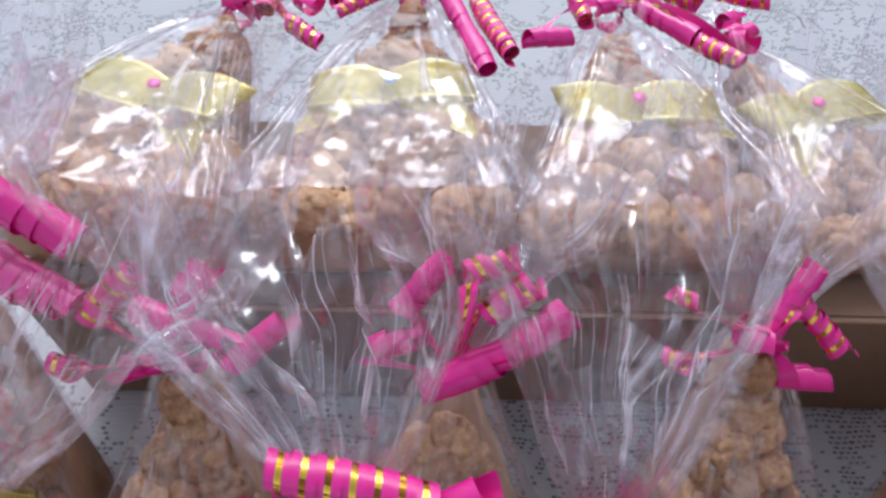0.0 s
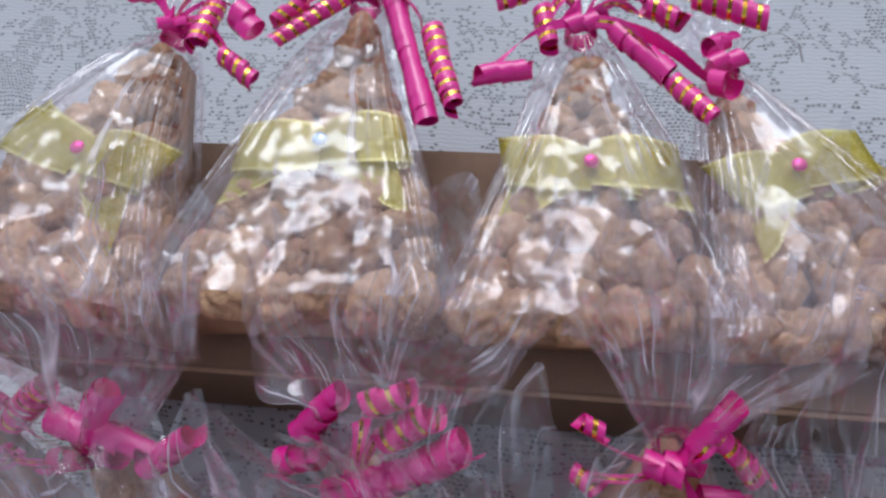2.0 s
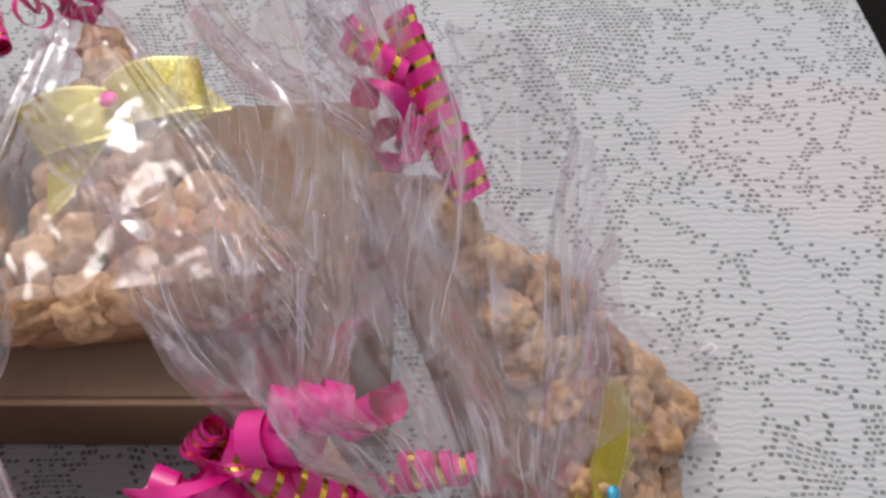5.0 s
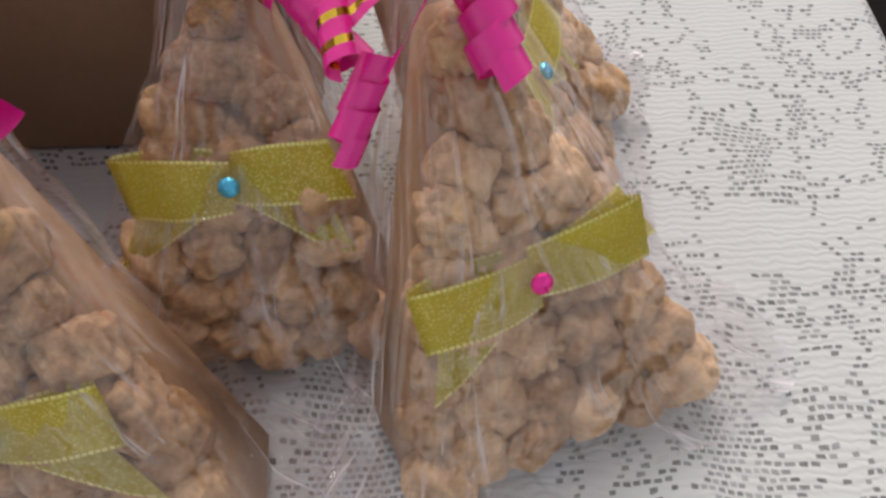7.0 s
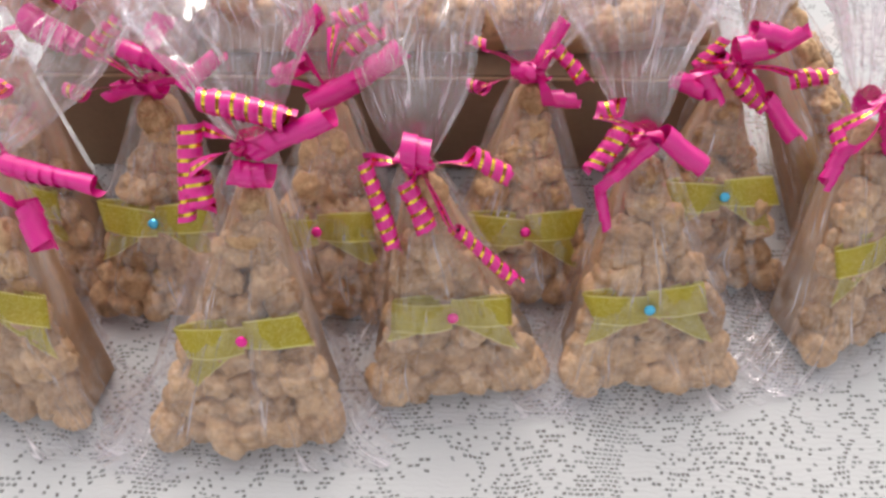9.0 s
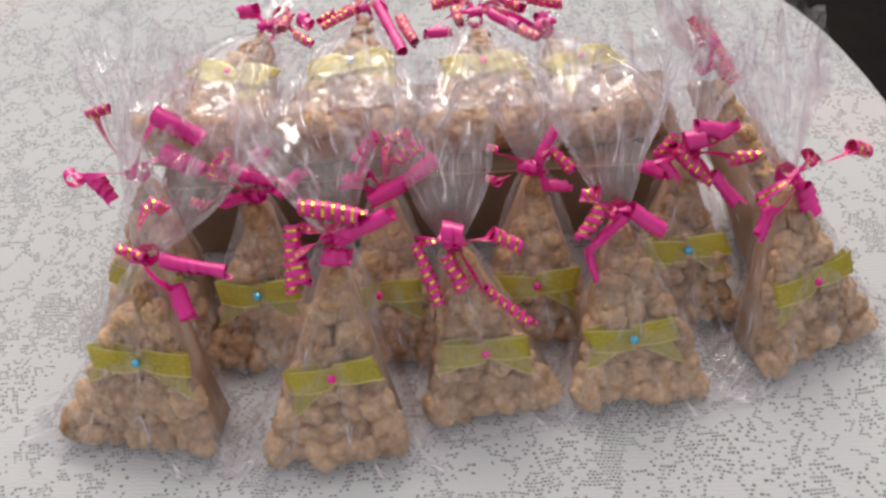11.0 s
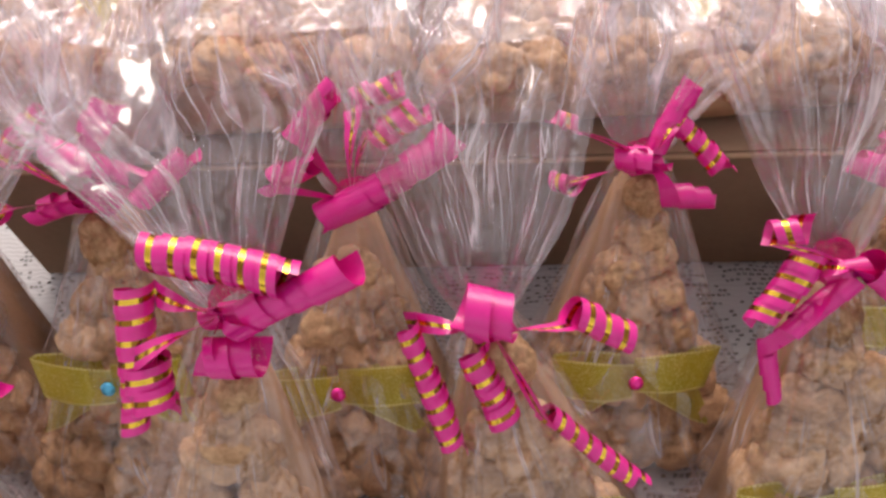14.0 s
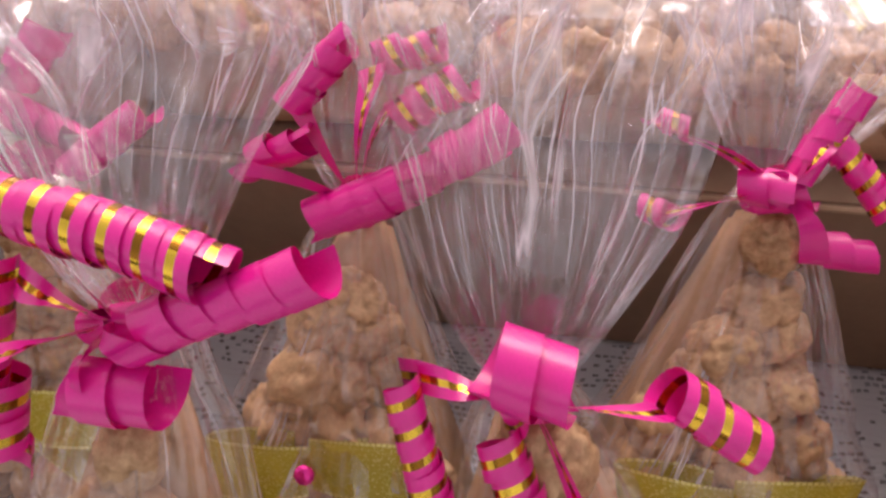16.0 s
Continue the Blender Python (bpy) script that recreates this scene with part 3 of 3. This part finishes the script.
def build_ribbon(bag, f, knot, curls, rng):
    bm = bmesh.new()
    k = f(*knot)
    rails, along = [], []
    for i in range(33):
        a = i / 32 * 4 * math.pi
        r = 0.0062 + 0.0007 * math.sin(a * 2.5)
        p = k + Vector((math.cos(a) * r, math.sin(a) * r, 0.0016 * math.sin(a * 1.5)))
        rails.append((p - Vector((0, 0, 0.003)), p + Vector((0, 0, 0.003))))
        along.append(i / 8)
    strip(bm, rails, along)
    tie = k + (f(0, 0, 1) - f(0, 0, 0)) * 0.0065
    curl(bm, tie, tie + Vector((-0.004, 0, -0.002)), tie + Vector((0.005, -0.001, 0.001)), 0.0036, 0.007, rng)
    ribbon = part("ribbon", bm, PLAIN, bag, "magenta curling ribbon tied round the neck")
    for u0, v0, u1, v1, r, kind in curls:
        bm = bmesh.new()
        lift = 0.004 + r / 1000.0
        first = f(knot[0] + u0 / 1000, knot[1] + v0 / 1000, knot[2] + lift)
        last = f(knot[0] + u1 / 1000, knot[1] + v1 / 1000, knot[2] + lift + rng.uniform(-0.002, 0.005))
        curl(bm, tie, first, last, r / 1000.0, 0.0068, rng)
        part("curl", bm, STRIPED if kind == "s" else PLAIN, ribbon, "curl with a gold foil line" if kind == "s" else "")


def build_bag(label, place, yaw, wide, length, lean, shift, gem, gem_uv, bow, knot, fan, curls, seed, flat=False, thick=0.03):
    rng = random.Random(seed)
    bag = tagged(new("gift_bag"), label, "gift bag", "wrapped popcorn triangles")
    if flat:
        bag.matrix_basis = pose(*place, 0, 0, yaw) @ pose(0, 0, 0, -90, 0, 0)
    else:
        bag.matrix_basis = pose(*place, 0, 0, yaw)
    length = min(length, knot[1] - (0.007 if flat else 0.012))
    f = Face(lean, shift, knot[1])
    build_slab(bag, f, wide, length, thick, rng)
    half, tilt, tails = bow[0] * 0.9, bow[1], bow[2]
    build_bow(bag, f, gem_uv[0], gem_uv[1], half, tilt, gem, rng, tails)
    build_ribbon(bag, f, knot, curls, rng)
    build_film(bag, f, wide, thick, knot, fan, rng, flat)
    return bag


DOWN = ((-1, -0.014), (1, -0.016))
STAND, LIE = "on cloth", "on box"
TEXT = "clear bag, brown popcorn triangle, green bow, {} stone, "
# the front row
build_bag(TEXT.format("pale blue") + STAND, (0.004, 0.185, 0), -10, 0.112, 0.126, 32, 0.019, "blue", (0.004, 0.070), (0.041, 1, ((-1, -0.012), (1, -0.018))), (0.0, 0.138, -0.002),
          (0.022, 0.072, -0.01, 0.050, 0.022),
          [(5, 38, 14, 34, 4, "s"), (-14, 5, 0, 1, 4, "s"), (16, 2, 57, -3, 5, "p"), (24, -15, 37, -34, 6, "p")], 11)
build_bag(TEXT.format("pink") + STAND, (0.141, 0.170, 0), 2, 0.092, 0.130, 34, 0.018, "pink", (0.0, 0.063), (0.034, 5, ((-1, -0.020), (1, 0.0))), (0.0, 0.152, 0.0),
          (-0.018, 0.070, 0.0, 0.042, 0.02),
          [(-18, 21, 18, 11, 5.5, "s"), (6, -1, 33, 14, 5.5, "p"), (-24, 9, -25, -28, 5, "s"), (-20, -10, -19, -25, 6, "s"), (-5, -10, 9, -11, 6, "p")], 12)
build_bag(TEXT.format("pink") + STAND, (0.250, 0.200, 0), 8, 0.088, 0.120, 29, -0.014, "pink", (0.002, 0.052), (0.034, -6, ((-1, -0.008), (1, -0.014))), (0.0, 0.127, 0.0),
          (0.010, 0.088, 0.0, 0.042, 0.022),
          [(-22, 5, -20, -37, 4, "s"), (-5, 12, 6, 9, 7.5, "p"), (24, 4, 40, -6, 5, "s"), (-6, -6, -3, -28, 5, "s"), (11, -32, 36, -60, 3.6, "s")], 13)
build_bag(TEXT.format("blue") + STAND, (0.351, 0.205, 0), 4, 0.090, 0.119, 33, -0.014, "blue", (-0.004, 0.050), (0.034, 1, ((-1, -0.012), (1, -0.015))), (0.0, 0.133, 0.0),
          (0.004, 0.084, 0.0, 0.040, 0.020),
          [(-21, 15, -13, 16, 4, "s"), (-12, 6, -27, -11, 4.5, "s"), (7, 3, 25, -13, 5, "p"), (3, -3, -19, -17, 3.5, "p"), (-22, -24, -21, -43, 2.6, "p")], 14)
build_bag(TEXT.format("pink") + STAND, (0.474, 0.236, 0), 22, 0.092, 0.116, 33, -0.003, "pink", (0.0, 0.058), (0.036, 5, ((-1, -0.014), (1, 0.004))), (0.0, 0.132, 0.0),
          (0.008, 0.086, 0.0, 0.036, 0.017),
          [(-27, -4, -29, -13, 4, "s"), (-21, -17, -33, -31, 4.5, "p"), (2, -8, 5, -24, 6.5, "p"), (43, 6, 55, 0, 5, "s"), (12, 12, 17, 3, 4, "s")], 15)
# the second row, against the box
build_bag(TEXT.format("blue") + STAND, (0.004, 0.264, 0), -12, 0.096, 0.125, 32, -0.010, "blue", (0.0, 0.055), (0.034, 0, DOWN), (0.0, 0.132, 0.0),
          (0.006, 0.085, 0.0, 0.052, 0.024),
          [(-48, -4, -42, -8, 6, "p"), (-30, -6, -16, -18, 6, "p"), (28, 45, 54, 28, 7.5, "p"), (30, 20, 54, 9, 7, "p"), (-26, 40, -10, 44, 4, "s")], 21)
build_bag(TEXT.format("blue") + STAND, (0.086, 0.242, 0), -2, 0.090, 0.120, 35, 0.004, "blue", (0.0, 0.058), (0.034, 2, DOWN), (0.0, 0.127, 0.0),
          (-0.006, 0.082, 0.0, 0.050, 0.024),
          [(-12, 20, 18, 8, 5, "p"), (-42, -2, -34, -4, 4, "s"), (4, 22, 10, 34, 5, "p"), (18, 2, 36, 16, 5, "p"), (-26, 16, -12, 30, 5, "s"), (-18, -4, -4, 2, 4.5, "p")], 22)
build_bag(TEXT.format("pink") + STAND, (0.177, 0.242, 0), 1, 0.092, 0.118, 36, 0.006, "pink", (-0.006, 0.054), (0.034, 4, DOWN), (0.0, 0.124, 0.0),
          (0.010, 0.082, 0.0, 0.050, 0.024),
          [(-10, -4, 22, 12, 5.5, "p"), (2, 34, 16, 40, 5, "s"), (-26, 8, -12, 16, 5, "p"), (20, 12, 34, 22, 6, "p"), (-18, 24, -4, 38, 5, "p"), (10, 22, 24, 30, 5, "s")], 23)
build_bag(TEXT.format("pink") + STAND, (0.281, 0.254, 0), 3, 0.090, 0.116, 36, 0.007, "pink", (0.0, 0.045), (0.034, 1, DOWN), (0.0, 0.126, 0.0),
          (0.004, 0.080, 0.0, 0.048, 0.022),
          [(3, 5, 12, 25, 4.5, "p"), (8, 16, 24, -4, 4, "s"), (8, -12, 22, -12, 5, "p"), (-32, 18, -26, 16, 3.5, "s"), (-32, -4, -27, -5, 4, "s"), (-9, 2, -2, 1, 5, "p")], 24)
build_bag(TEXT.format("blue") + STAND, (0.385, 0.264, 0), 4, 0.088, 0.118, 35, 0.010, "blue", (0.0, 0.058), (0.034, 0, DOWN), (0.0, 0.124, 0.0),
          (-0.002, 0.080, 0.0, 0.044, 0.020),
          [(-34, -5, -20, -10, 5, "p"), (-14, 6, 14, -18, 5, "s"), (14, -15, 34, -36, 5, "p"), (28, -8, 45, -5, 4.5, "s"), (-6, 10, 8, 12, 7, "p"), (-22, 2, -14, 14, 3, "s"), (2, 18, 17, 12, 6.5, "p"), (-20, -2, -13, -16, 5.5, "p"), (16, 10, 26, 18, 5, "p")], 25)
build_bag(TEXT.format("blue") + STAND, (0.498, 0.326, 0), 80, 0.088, 0.136, 40, 0.070, "blue", (-0.028, 0.055), (0.042, 0, DOWN), (0.0, 0.150, 0.0),
          (-0.004, 0.055, 0.010, 0.026, 0.014),
          [(3, -20, 22, 14, 6, "s"), (12, -8, 20, 4, 4.5, "s"), (2, 28, 4, 13, 4.5, "s"), (-8, 20, -2, 14, 4, "p")], 26, thick=0.043)
# the row on the box
def build_wire(bag, f, knot):
    bm, side = bmesh.new(), 6
    pts = [f(knot[0] + u, knot[1] + v, knot[2] + w) for u, v, w in ((0.002, 0.0, 0.006), (0.012, 0.006, 0.012), (0.021, 0.006, 0.014), (0.026, 0.001, 0.013), (0.024, -0.007, 0.012))]
    rows = []
    for p in pts:
        rows.append([bm.verts.new(p + Vector((math.cos(a), 0.5 * math.sin(a), math.sin(a))) * 0.0005) for a in [2 * math.pi * i / side for i in range(side)]])
    for a, b in zip(rows, rows[1:]):
        for i in range(side):
            bm.faces.new((a[i], a[(i + 1) % side], b[(i + 1) % side], b[i]))
    part("twist_wire", bm, WIRE, bag, "thin grey wire end")


TOP = BOX[4] + 0.0015
build_bag(TEXT.format("pink") + LIE, (0.048, 0.360, TOP + 0.034), -9, 0.104, 0.122, 0, 0.012, "pink", (0.0, 0.058), (0.040, -8, ((-1, 0.006), (1, -0.026))), (0.0, 0.126, 0.002),
          (-0.006, 0.085, -0.01, 0.034, 0.014),
          [(-25, 10, -12, 14, 6, "p"), (15, 14, 20, -12, 5, "s"), (28, 6, 36, 2, 6, "p"), (31, -14, 46, -20, 4, "s")], 31, True, 0.034)
build_bag(TEXT.format("pale blue") + LIE, (0.153, 0.362, TOP + 0.030), 2, 0.100, 0.132, 0, 0.010, "pale", (-0.0015, 0.064), (0.038, 2, ((-1, -0.012), (1, -0.018))), (0.0, 0.141, 0.003),
          (0.012, 0.085, -0.01, 0.036, 0.014),
          [(14, 2, 35, -66, 5, "p"), (33, -20, 46, -62, 4.5, "s"), (-6, -3, -30, -28, 3.6, "s"), (-33, -16, -23, -7, 4, "s")], 32, True, 0.030)
build_bag(TEXT.format("pink") + LIE, (0.258, 0.364, TOP + 0.022), 2, 0.098, 0.120, 0, -0.004, "pink", (0.0, 0.062), (0.038, 0, ((-1, -0.016), (1, -0.006))), (0.0, 0.127, 0.009),
          (0.006, 0.085, -0.01, 0.034, 0.014),
          [(-15, 16, -34, 9, 5, "s"), (-16, 5, -14, -12, 4, "s"), (13, -5, 29, -28, 5, "p"), (32, -28, 43, -49, 4, "s"), (25, 5, 38, -2, 5, "s"), (43, 9, 69, 0, 5, "s"), (20, 20, 28, 10, 4, "p"), (-42, -28, -22, -22, 4, "p"), (46, -32, 51, -36, 5, "p")], 33, True, 0.022)
last_bag = build_bag(TEXT.format("pink") + LIE, (0.347, 0.366, TOP + 0.017), 6, 0.086, 0.110, 0, -0.030, "pink", (0.0055, 0.066), (0.034, 12, ((-1, -0.018), (1, 0.0))), (0.0, 0.114, 0.010),
          (0.018, 0.045, -0.01, 0.018, 0.010), [(-4, 6, 6, 10, 4, "p")], 34, True, 0.017)
build_wire(last_bag, Face(0, -0.030, 0.114), (0.0, 0.114, 0.010))
